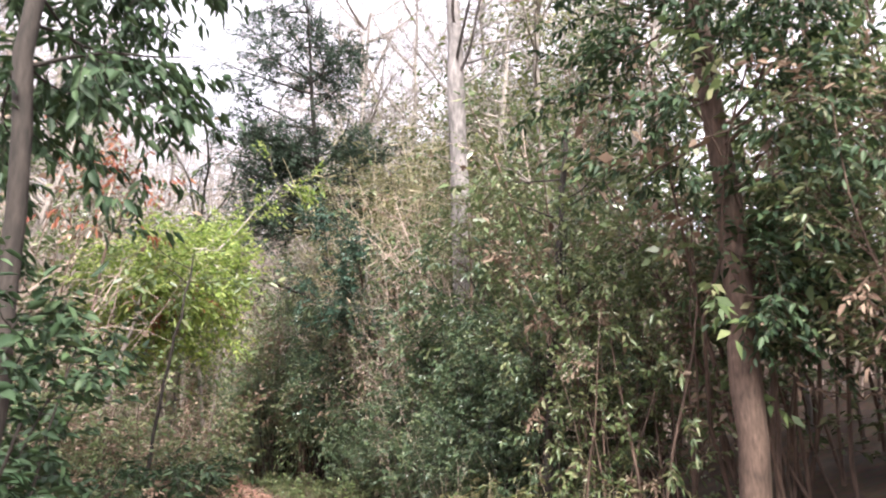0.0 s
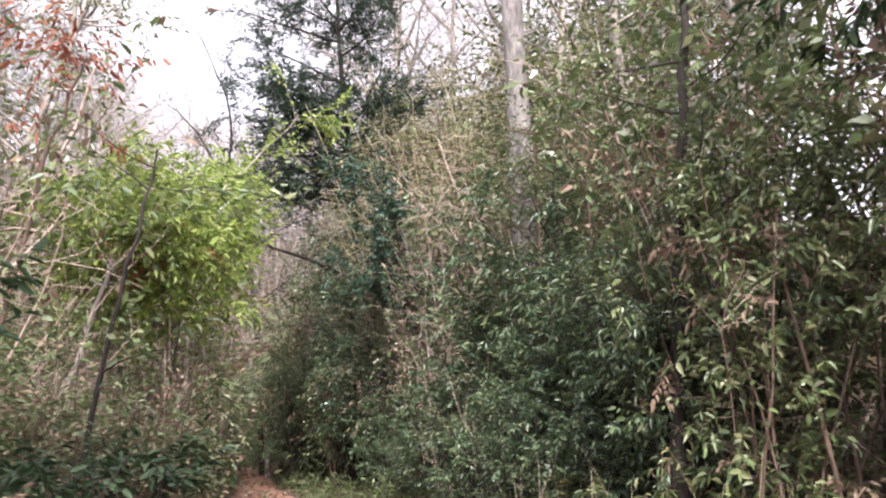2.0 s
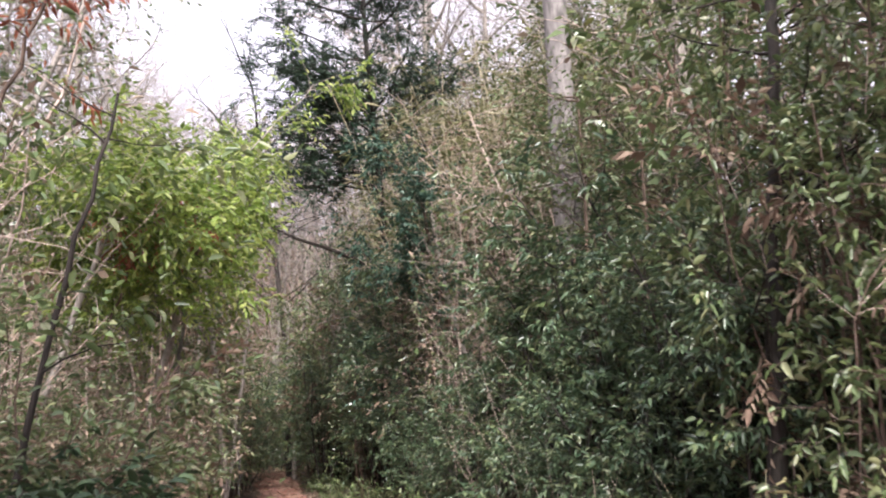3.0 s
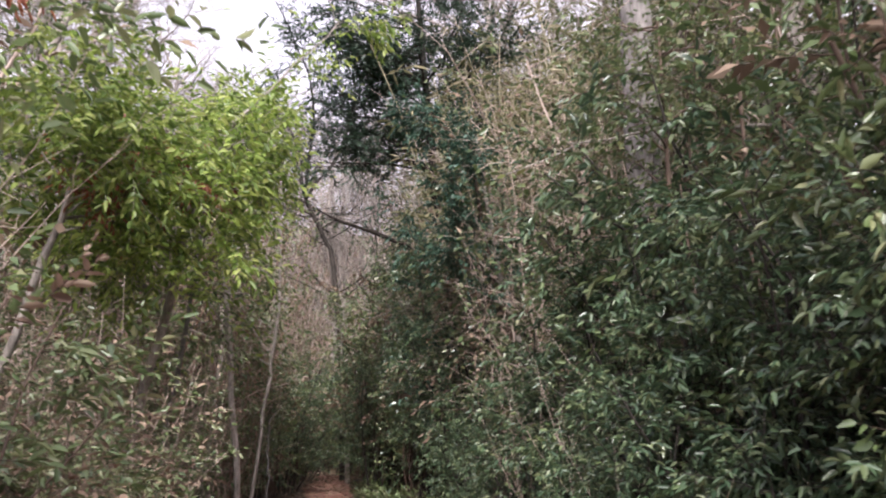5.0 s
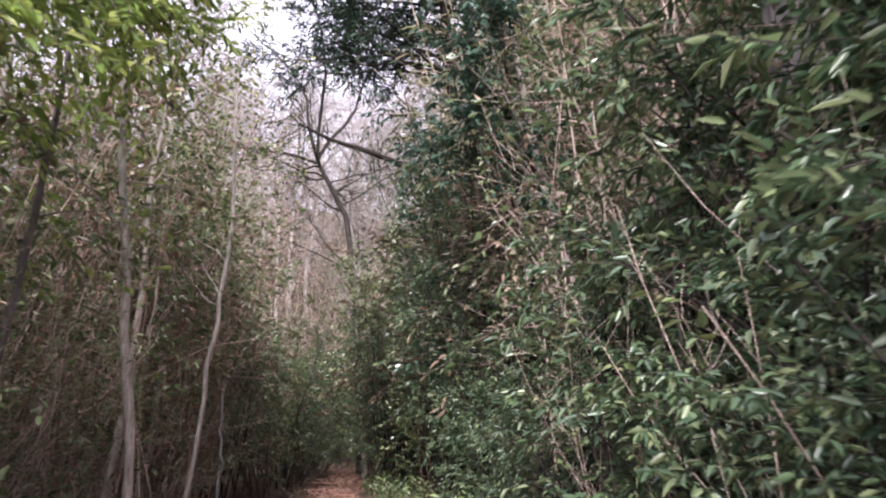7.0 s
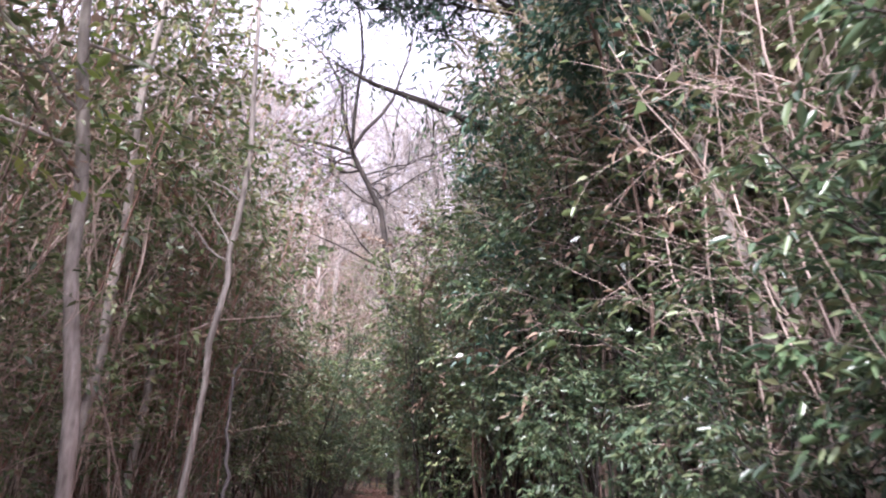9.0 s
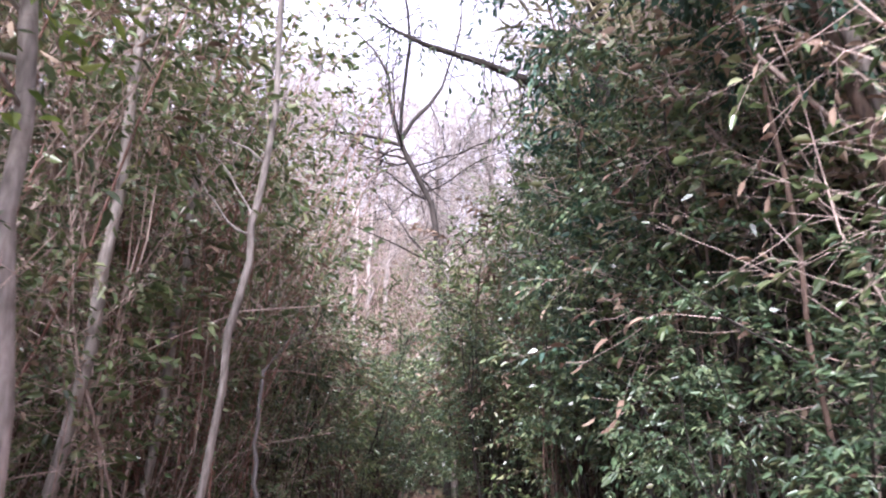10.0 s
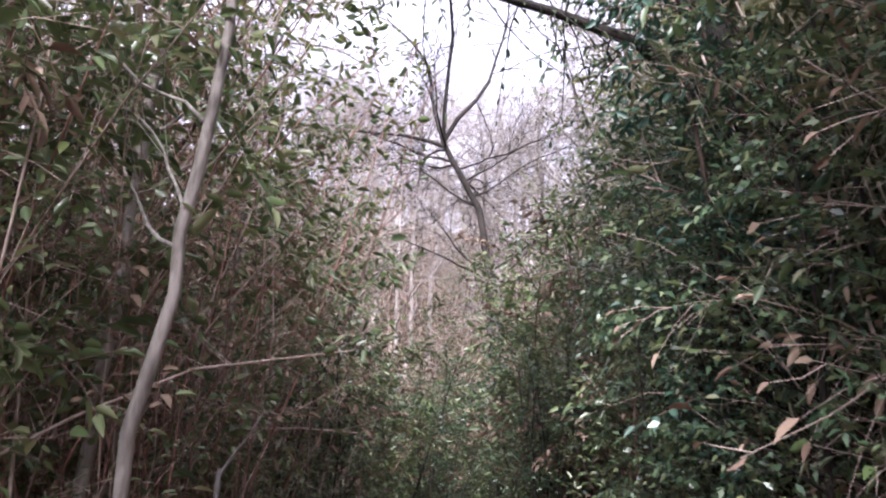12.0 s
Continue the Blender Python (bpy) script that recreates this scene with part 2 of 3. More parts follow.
def plant(name, leaf_mat, bark, label, category="shrub", stems=6, height=(1.8, 2.6), base=0.25, lean=0.3, thick=0.014, bare=0.2,
          twigs=14, reach=(0.35, 0.7), rise=0.35, subs=3, count=9, leaf=(0.085, 0.034), flat=0.7, droop=0.25, pull=0.05, wander=0.12,
          extra=0, dead=None, dead_share=0.15, stem_name="stem", group="", plain=False, fine=True):
    """A many-stemmed plant: stems, side twigs and leaf sprays."""
    root = new(name)
    tagged(root, label, category, group)
    green, brown, wood = Geo(), Geo(), Geo()
    for s in range(stems + extra):
        az = rng.uniform(0, 2 * np.pi)
        out = np.array((np.cos(az), np.sin(az), 0))
        h = rng.uniform(*height)
        line = strand(out * base * rng.uniform(0.1, 1) - (0, 0, 0.12), out * lean * rng.uniform(0.3, 1.2) + (0, 0, 1), h, 9, wander, pull)
        r = thick * rng.uniform(0.7, 1.3) * np.linspace(1, 0.3, 9)
        if s < stems:
            g = Geo()
            g.tube(line, r, 6)
            part(stem_name, g, bark, root)
        else:
            wood.tube(line, r, 4)
        for _ in range(twigs):
            t = bare + (1 - bare) * rng.uniform(0, 1) ** 0.8
            p = along(line, [t])[0]
            a = az + rng.normal(0, 1.6)
            d = np.array((np.cos(a), np.sin(a), rise + rng.normal(0, 0.25)))
            tw = strand(p, d, rng.uniform(*reach) * (1.1 - 0.45 * t), 4, 0.18, -0.05)
            wood.tube(tw, thick * 0.28 * np.linspace(1, 0.35, 4), 3)
            g = brown if dead is not None and rng.uniform() < dead_share else green
            spray(g, tw, count, *leaf, flat, droop, plain=plain)
            for _ in range(subs):
                q = along(tw, [rng.uniform(0.25, 1)])[0]
                d2 = unit(tw[-1] - tw[0]) + rng.normal(0, 0.55, 3)
                s2 = strand(q, d2, rng.uniform(0.12, 0.3), 3, 0.18, -0.06)
                if fine:
                    wood.tube(s2, thick * 0.16 * np.linspace(1, 0.4, 3), 3)
                spray(g, s2, count, *leaf, flat, droop, plain=plain)
    tagged(part("branchwork", wood, bark, root), kind="stuff")
    part("foliage", green, leaf_mat, root)
    if dead is not None:
        part("withered_foliage", brown, dead, root)
    return root


def reeds(name, leaf_mat, cane, label, category, culms=10, extra=26, height=(1.6, 3.2), base=0.45, lean=0.12, thick=0.007,
          leafy=3, leaf=(0.15, 0.02), bare=0.5, side=4, count=5, group=""):
    """Thin upright canes with side twigs and narrow leaves towards their tops."""
    root = new(name)
    tagged(root, label, category, group)
    green, wood = Geo(), Geo()
    for s in range(culms + extra):
        a, r0 = rng.uniform(0, 2 * np.pi), base * math.sqrt(rng.uniform())
        out = np.array((np.cos(a), np.sin(a), 0))
        line = strand(out * r0 - (0, 0, 0.12), rng.normal(0, lean, 3) * (1, 1, 0) + out * lean * 0.6 + (0, 0, 1), rng.uniform(*height), 8, 0.075, 0.02)
        g = Geo() if s < culms else wood
        g.tube(line, thick * rng.uniform(0.6, 1.4) * np.linspace(1, 0.35, 8), 5 if s < culms else 4)
        if s < culms:
            part("cane", g, cane, root)
        for _ in range(side):
            p = along(line, [rng.uniform(bare * 0.5, 1)])[0]
            a2 = rng.uniform(0, 2 * np.pi)
            tw = strand(p, (np.cos(a2) * 0.6, np.sin(a2) * 0.6, 0.9), rng.uniform(0.15, 0.55), 4, 0.15, 0)
            wood.tube(tw, thick * 0.35 * np.linspace(1, 0.4, 4), 3)
        for _ in range(leafy):
            p = along(line, [rng.uniform(bare, 1)])[0]
            a2 = rng.uniform(0, 2 * np.pi)
            tw = strand(p, (np.cos(a2), np.sin(a2), 0.5), rng.uniform(0.12, 0.3), 4, 0.12, -0.08)
            wood.tube(tw, thick * 0.25 * np.linspace(1, 0.4, 4), 3)
            spray(green, tw, count, *leaf, 0.5, 0.45)
    tagged(part("cane_growth", wood, cane, root), kind="stuff")
    part("foliage", green, leaf_mat, root)
    return root


# ---------------- ground ----------------
ROUTE = ((-8, -0.6), (0.35, -0.3), (3.5, 0.0), (5.5, 0.5), (7.5, 0.7), (9.7, 0.3), (12.5, -0.15), (16, -0.55), (20.4, -1.15), (25, -1.65), (31, -2.1), (42, -3.2))


def route(y):
    return np.interp(y, [a for a, _ in ROUTE], [b for _, b in ROUTE])


def floor_height(y):
    return np.interp(y, [-300, 10.8, 12.8, 20, 31, 36, 45, 60, 90, 400], [0, 0, 0.40, 0.45, 0.55, 2.4, 9, 17, 24, 28])


def lie(x, y):
    """The ground's height: level on the path, a gentle bank to its left, a steeper one to its right."""
    off = np.asarray(x, float) - route(y)
    right = np.clip(off - 1.0, 0, 7)
    left = np.clip(-off - 1.1, 0, 9)
    bump = 0.05 * np.sin(1.7 * x + 0.6) * np.sin(1.3 * y) + 0.03 * np.sin(4.1 * x + 2.0 * y)
    return floor_height(y) + 0.42 * right + 0.12 * left + bump * np.clip(np.abs(off) - 0.4, 0.2, 1)


def grid_mesh(name, xs, ys, height, mat):
    X, Y = np.meshgrid(xs, ys)
    v = np.stack([X, Y, height(X, Y)], -1).reshape(-1, 3)
    w = len(xs)
    i = (np.arange(len(ys) - 1)[:, None] * w + np.arange(w - 1)[None]).ravel()
    g = Geo()
    g.add(v, np.stack([i, i + 1, i + w + 1, i + w], -1))
    ob = new(name, g.mesh(name))
    ob.data.materials.append(mat)
    return ob


xs = np.unique(np.r_[-900, -300, -120, -60, -30, np.arange(-16, 16.1, 0.25), 30, 60, 120, 300, 900])
ys = np.unique(np.r_[-900, -300, -100, -40, np.arange(-12, 46.1, 0.3), np.arange(48, 90, 4), 120, 200, 400, 900])
tagged(grid_mesh("ground", xs, ys, lie, EARTH), "dark forest earth under shrubs and leaf litter", "ground", kind="structure")

py = np.arange(-7, 30, 0.2)
pu = np.linspace(-1, 1, 11)
PX = route(py)[:, None] + pu[None] * (0.62 + 0.1 * np.sin(py * 1.1) + 0.05 * np.sin(py * 3.7))[:, None]
PY = np.repeat(py[:, None], 11, 1)
PZ = lie(PX, PY) + 0.02 * (1 - pu[None] ** 2) + 0.008 - 0.03 * (np.abs(pu[None]) > 0.95)
pv = np.stack([PX, PY, PZ], -1).reshape(-1, 3)
pi = (np.arange(len(py) - 1)[:, None] * 11 + np.arange(10)[None]).ravel()
pg = Geo()
pg.add(pv, np.stack([pi, pi + 1, pi + 12, pi + 11], -1))
trail = new("path", pg.mesh("path"))
trail.data.materials.append(REDSOIL)
tagged(trail, "narrow trodden path of reddish bare soil", "path", kind="structure")


# ---------------- kinds of plants, each built in a few forms ----------------
def forms(count, build):
    return [build() for _ in range(count)]


laurels = forms(4, lambda: plant("laurel_shrub", LAUREL, BARK_DARK, "dense evergreen shrub with narrow glossy dark green leaves", stems=6, twigs=13, subs=3, count=9, leaf=(0.07, 0.0225), droop=0.45))
small = forms(4, lambda: plant("small_leaved_evergreen", LAUREL, BARK_DARK, "dense evergreen bush with small dark green leaves", stems=6, height=(1.9, 2.6), twigs=17, subs=3, count=13, leaf=(0.044, 0.018), droop=0.3, plain=True, fine=False))
mixed = forms(4, lambda: plant("leafy_shrub", MIXED, BARK_BROWN, "loose shrub with mid-green and yellowing leaves on brown twigs", stems=6, twigs=11, subs=3, count=7, leaf=(0.074, 0.026), dead=DRYLEAF))
backs = forms(4, lambda: plant("undergrowth_shrub", MIXED, BARK_BROWN, "shaded green shrub standing behind the bushes along the path", stems=5, height=(2.0, 2.8), twigs=8, subs=2, count=6, leaf=(0.09, 0.036), dead=DRYLEAF, plain=True, fine=False))
backtwigs = forms(3, lambda: plant("bare_shrub", MIXED, CANE, "nearly leafless brown shrub behind the bushes along the path", stems=6, height=(2.0, 3.0), thick=0.012, twigs=9, subs=2, count=2, leaf=(0.065, 0.028), dead=DRYLEAF, dead_share=0.25, reach=(0.5, 1.0), wander=0.18, plain=True))
blues = forms(2, lambda: plant("blue_green_shrub", BLUE, BARK_BROWN, "tall slim shrub with dull blue-green leaves", stems=6, height=(2.6, 3.6), lean=0.14, twigs=18, reach=(0.25, 0.5), subs=3, count=9, leaf=(0.06, 0.024)))
sasas = forms(3, lambda: reeds("bamboo_grass", SASA, CULM, "clump of bamboo grass with long narrow leaves and tan stems", "bamboo grass", culms=9, extra=18, height=(1.0, 1.9), base=0.4, lean=0.22, thick=0.005, leafy=7, leaf=(0.13, 0.02), bare=0.3, side=2, count=6))
straws = forms(3, lambda: reeds("dry_bamboo", STRAW, CULM, "tall straw-coloured bamboo thicket with thin upright canes", "bamboo", culms=10, extra=22, height=(2.6, 4.4), base=0.6, lean=0.1, thick=0.007, leafy=10, leaf=(0.15, 0.02), bare=0.3, side=2, count=6))
canes = forms(4, lambda: reeds("dry_reed_thicket", MIXED, CANE, "thicket of bare brownish upright canes with few green leaves", "thicket", culms=8, extra=10, height=(1.2, 3.3), base=0.55, lean=0.2, thick=0.005, leafy=3, leaf=(0.07, 0.03), side=9, count=4))
twiggy = forms(3, lambda: plant("twiggy_shrub", MIXED, CANE, "half-bare shrub of tangled brown twigs with sparse leaves", stems=7, height=(1.8, 3.0), thick=0.01, twigs=14, subs=3, count=2, leaf=(0.065, 0.026), dead=DRYLEAF, dead_share=0.3, reach=(0.4, 0.9), wander=0.18))
tangle = forms(4, lambda: plant("tangled_thicket", MIXED, CANE, "tangled thicket of thin crossing brown stems with scattered green leaves", "thicket", stems=9, extra=2, height=(1.5, 3.4), base=0.6, lean=0.35, thick=0.007, bare=0.12, twigs=12, subs=2, count=4, leaf=(0.055, 0.023), dead=DRYLEAF, dead_share=0.08, reach=(0.3, 0.8), rise=0.5, wander=0.16))
redcanes = forms(2, lambda: reeds("reddish_cane_thicket", MIXED, REDCANE, "dense clump of reddish brown upright canes", "thicket", culms=8, extra=9, height=(1.8, 3.5), base=0.4, lean=0.13, thick=0.0055, leafy=3, leaf=(0.07, 0.03), side=9, count=4))
herbs = forms(3, lambda: plant("low_undergrowth", MIXED, BARK_BROWN, "low leafy undergrowth with broad pale green leaves at the path edge", "undergrowth", stems=7, height=(0.4, 0.9), lean=0.6, thick=0.006, bare=0.1, twigs=6, reach=(0.2, 0.4), subs=2, count=6, leaf=(0.085, 0.032)))
shaded = forms(2, lambda: plant("shaded_evergreen_shrub", SHADE, BARK_DARK, "evergreen shrub under the overhanging tree, its leaf colour darkened for shade", stems=6, twigs=13, subs=3, count=8, leaf=(0.09, 0.034), droop=0.45))
brush = forms(3, lambda: plant("brown_thicket", MIXED, BARK_BROWN, "thicket of dark brown crossing stems with withered leaves", "thicket", stems=9, extra=8, height=(1.4, 2.6), base=0.6, lean=0.3, thick=0.006, bare=0.1, twigs=12, subs=2, count=3, leaf=(0.06, 0.024), dead=DRYLEAF, dead_share=0.4, reach=(0.3, 0.7), rise=0.5, wander=0.17))
used = set()


cloud = {}


def leaves_of(ob):
    """Every other point of a plant's leaves and twigs, to keep the way clear."""
    if ob.name not in cloud:
        some = []
        for c in ob.children:
            v = np.empty(len(c.data.vertices) * 3, np.float32)
            c.data.vertices.foreach_get("co", v)
            some.append(v.reshape(-1, 3)[::2])
        cloud[ob.name] = np.concatenate(some)
    return cloud[ob.name]


def in_the_way(p, room):
    """Whether places hang in the free space over the path."""
    q = p[(p[:, 1] > -1) & (p[:, 1] < 20) & (p[:, 2] < 4.8)]
    return np.abs(q[:, 0] - route(q[:, 1])) < room * np.where(q[:, 1] < 15, 1.0, 0.6)


def put(kinds, x, y, scale=1.0, turn=None, dz=0.0, tall=1.0, room=0.85):
    """One more plant of a kind, standing on the ground, set back until the path is free of it."""
    fresh = [k for k in kinds if k.name not in used]
    ob = fresh[0] if fresh else kinds[int(rng.integers(len(kinds)))]
    ob["group"] = ob.name.split(".")[0].replace("_", " ") + " along the path"
    turn = Euler((rng.normal(0, 0.04), rng.normal(0, 0.04), rng.uniform(0, 6.28) if turn is None else turn))
    for _ in range(40):
        m = Matrix.LocRotScale((x, y, float(lie(x, y)) + dz), turn, (scale, scale, scale * tall))
        w = leaves_of(ob) @ np.array(m.to_3x3()).T + np.array(m.translation)
        if not in_the_way(w, room).any():
            break
        x += 0.12 if x > route(y) else -0.12
    else:
        return None
    if ob.name not in used:
        used.add(ob.name)
        ob.matrix_basis = m
        return ob
    return copy_thing(ob, m @ Matrix.Diagonal((*(1 / v for v in ob.scale), 1)))


def hedge(kinds, y0, y1, step, off, spread, scale, tall=1.0, room=0.85):
    """Plants along one side of the path; off: metres beside the path's middle at both ends."""
    for y in np.arange(y0, y1, step):
        o = np.interp(y, [y0, y1], off)
        put(kinds, float(route(y)) + o + rng.uniform(-1, 1) * spread, y + rng.uniform(-0.5, 0.5) * step, rng.uniform(*scale), tall=tall, room=room)


# right side
hedge(mixed + tangle, 6.6, 7.8, 0.3, (2.3, 2.2), 0.3, (0.8, 1.05), 1.5)
hedge(mixed, 3.6, 6.8, 0.6, (4.0, 3.6), 0.3, (1.0, 1.35), 1.1)
hedge(mixed + laurels, 7.6, 9.8, 0.5, (2.2, 1.9), 0.25, (0.8, 1.1), 1.15)
hedge(laurels, 7.8, 12.0, 0.5, (1.75, 1.7), 0.2, (0.8, 1.15))
hedge(mixed + laurels, 8.0, 12.4, 0.6, (2.5, 2.4), 0.25, (1.0, 1.35), 1.15)
hedge(sasas, 6.8, 9.4, 0.5, (1.4, 1.35), 0.15, (0.55, 0.75))
hedge(laurels, 8.5, 12.6, 0.6, (1.4, 1.6), 0.2, (0.6, 0.85))
hedge(canes, 9.0, 13.0, 1.0, (1.55, 1.6), 0.15, (0.5, 0.7))
hedge(laurels, 12.2, 15.0, 0.5, (1.5, 1.4), 0.15, (0.55, 0.75))
hedge(tangle + twiggy, 12.4, 16.5, 0.4, (2.0, 2.1), 0.3, (1.0, 1.4), 1.25)
hedge(tangle + backtwigs, 12.6, 17.0, 0.5, (2.9, 2.9), 0.3, (1.3, 1.7), 1.2)
hedge(small, 15.4, 19.0, 0.4, (1.7, 1.5), 0.2, (1.15, 1.5), 1.3)
hedge(small + mixed, 18.5, 29.0, 0.6, (1.35, 1.1), 0.2, (1.0, 1.35), 1.15)
hedge(backs + laurels, 6.0, 26.0, 0.8, (3.2, 3.0), 0.4, (1.3, 1.7), 1.2)
hedge(twiggy + backs, 9.5, 12.6, 0.7, (2.8, 2.8), 0.4, (1.1, 1.4))
hedge(twiggy + backtwigs, 13.0, 20.0, 0.6, (2.6, 2.4), 0.5, (1.4, 1.9), 1.25)
hedge(straws, 15.6, 19.0, 0.5, (3.3, 3.0), 0.3, (1.4, 1.75))
hedge(straws, 15.0, 20.5, 0.55, (4.2, 3.8), 0.5, (1.5, 1.9))
hedge(backs, 2.0, 8.0, 0.8, (4.8, 4.4), 0.4, (1.4, 1.8), 1.1)
hedge(backs + backtwigs, 3.0, 26.0, 1.1, (6.0, 5.2), 0.8, (1.9, 2.5), 1.15)
hedge(herbs, 5.0, 9.0, 0.7, (1.0, 1.0), 0.15, (0.7, 0.95))
hedge(herbs, 9.0, 24.0, 1.3, (1.05, 0.95), 0.1, (0.55, 0.8))
for x, y in ((2.3, 10.4), (2.55, 10.9), (2.2, 9.6)):
    put(canes, x, y, rng.uniform(0.6, 0.75))
put(blues, 1.2, 17.3, 1.5, tall=1.25)
put(blues, 1.6, 16.8, 1.4, tall=1.2)
for x, y in ((0.3, 22.2), (0.7, 23.4), (-0.1, 24.3), (0.6, 25.4), (-0.3, 26.0), (1.4, 24.6)):
    put(mixed + backs, x, y, rng.uniform(1.7, 2.1), tall=1.15)
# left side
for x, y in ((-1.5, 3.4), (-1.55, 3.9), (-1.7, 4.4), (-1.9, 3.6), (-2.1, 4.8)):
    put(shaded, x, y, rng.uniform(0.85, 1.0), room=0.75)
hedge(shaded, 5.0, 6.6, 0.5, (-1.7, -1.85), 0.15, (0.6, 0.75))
hedge(mixed + herbs, 5.2, 10.0, 0.45, (-2.0, -2.4), 0.35, (0.6, 0.85))
hedge(herbs, 4.0, 13.0, 0.45, (-1.25, -1.6), 0.2, (0.9, 1.3))
hedge(brush, 7.2, 10.0, 0.45, (-1.95, -1.8), 0.25, (0.65, 0.9))
hedge(brush + tangle, 7.5, 10.5, 0.5, (-2.7, -2.4), 0.3, (0.75, 1.0))
hedge(brush + backs, 7.0, 10.0, 0.6, (-3.4, -3.2), 0.3, (0.9, 1.1))
hedge(tangle, 9.8, 13.0, 0.5, (-1.8, -1.8), 0.25, (0.6, 0.85))
hedge(tangle + canes, 10.0, 13.4, 0.5, (-2.7, -2.6), 0.3, (0.8, 1.0))
hedge(tangle, 13.0, 18.0, 0.7, (-1.7, -1.8), 0.2, (0.6, 0.85))
hedge(tangle + canes + redcanes, 13.2, 18.5, 0.4, (-1.75, -1.75), 0.25, (1.1, 1.45), 1.15)
for x, y in ((-1.75, 15.3), (-1.95, 15.6), (-1.7, 15.9), (-2.15, 16.1), (-1.85, 16.4), (-2.1, 16.8)):
    put(redcanes, x, y, rng.uniform(1.3, 1.55))
hedge(canes + tangle + mixed, 13.4, 19.5, 0.65, (-2.5, -2.3), 0.25, (1.3, 1.6), 1.2)
hedge(canes + twiggy, 12.5, 19.0, 0.8, (-3.2, -2.8), 0.4, (1.2, 1.5), 1.2)
hedge(small + mixed, 18.5, 29.0, 0.6, (-1.2, -1.05), 0.2, (1.0, 1.4), 1.05)
hedge(backs + backtwigs, 9.0, 28.0, 0.8, (-4.2, -3.6), 0.5, (1.3, 1.8), 1.15)
hedge(backtwigs + canes, 7.5, 11.0, 0.6, (-4.2, -4.2), 0.4, (1.2, 1.5))
hedge(backs + backtwigs, 6.0, 30.0, 1.2, (-6.0, -5.0), 0.8, (1.8, 2.4), 1.15)
# bushes that close the view where the path bends away
for x, y in ((-3.6, 30.2), (-2.9, 30.6), (-2.2, 31.0), (-1.5, 30.7), (-0.8, 30.3), (-2.6, 32.5), (-3.6, 32.8), (-1.2, 32.4)):
    put(blues + small, x, y, rng.uniform(1.0, 1.3))
# behind the walker
hedge(backs, -5.0, 0.0, 1.2, (-2.4, -2.4), 0.3, (0.8, 1.0))
hedge(backs, -5.0, 0.0, 1.2, (2.6, 2.8), 0.3, (0.8, 1.0))


# ---------------- trees ----------------
def near_eye(p):
    """Whether a twig hangs within arm's length of the walker's head."""
    return bool(((p[:, 1] < 14) & (np.hypot(p[:, 0] - route(p[:, 1]), p[:, 2] - 1.6) < 1.0)).any())


def tree(name, label, bark, line, radii, limbs, leaf_mat=None, category="tree", sides=9, sprays=9, count=10, leaf=(0.085, 0.034), droop=0.4, reach=(0.4, 0.8), subs=3, plain=False):
    """A trunk along a line, limbs given as (share of the trunk, direction, length, thickness), with twigs and leaves on the limbs."""
    root = new(name)
    tagged(root, label, category)
    line = np.array(line, float)
    origin = line[0].copy()
    root.location = origin
    t = np.linspace(0, 1, 14)
    fine = np.stack([np.interp(t, np.linspace(0, 1, len(line)), line[:, i]) for i in range(3)], -1) - origin
    fine[1:-1] += rng.normal(0, 0.012, (12, 3))
    g = Geo()
    rr = np.interp(t, np.linspace(0, 1, len(radii)), radii)
    g.tube(fine, rr * (1 + 0.06 * np.sin(t * 23)), sides)
    part("trunk", g, bark, root)
    wood, green = Geo(), Geo()
    for share, d, length, thick in limbs:
        p = along(fine, [share])[0]
        limb = strand(p, d, length, 9, 0.13, 0.02)
        if near_eye(limb + origin) or (origin[1] > 1 and in_the_way(limb + origin, 0.8).any()):
            continue
        g = Geo()
        g.tube(limb, thick * np.linspace(1, 0.25, 9), 6)
        part("limb", g, bark, root)
        for _ in range(sprays):
            q = along(limb, [rng.uniform(0.2, 1)])[0]
            d2 = unit(d) * 0.7 + rng.normal(0, 0.6, 3)
            tw = strand(q, d2, rng.uniform(*reach), 5, 0.18, 0.0)
            if in_the_way(tw + origin, 0.75).any() or near_eye(tw + origin):
                continue
            wood.tube(tw, thick * 0.25 * np.linspace(1, 0.3, 5), 3)
            lines = [tw]
            for _ in range(subs):
                s2 = strand(along(tw, [rng.uniform(0.2, 1)])[0], unit(tw[-1] - tw[0]) + rng.normal(0, 0.6, 3), rng.uniform(0.18, 0.4) * (1 if leaf_mat else 2), 3, 0.18, 0)
                wood.tube(s2, thick * 0.14 * np.linspace(1, 0.3, 3), 3)
                lines.append(s2)
            if leaf_mat is not None:
                for ln in lines:
                    spray(green, ln, count, *leaf, 0.7, droop, plain=plain)
    tagged(part("branchwork", wood, bark, root), kind="stuff")
    if leaf_mat is not None:
        part("crown", green, leaf_mat, root)
    return root


def fan(n, share, length, thick, rise=(0.2, 0.8), facing=None, spread=3.14):
    out = []
    for _ in range(n):
        a = rng.uniform(-spread, spread) + (0 if facing is None else facing)
        out.append((rng.uniform(*share), np.array((np.cos(a), np.sin(a), rng.uniform(*rise))), rng.uniform(*length), thick * rng.uniform(0.7, 1.2)))
    return out


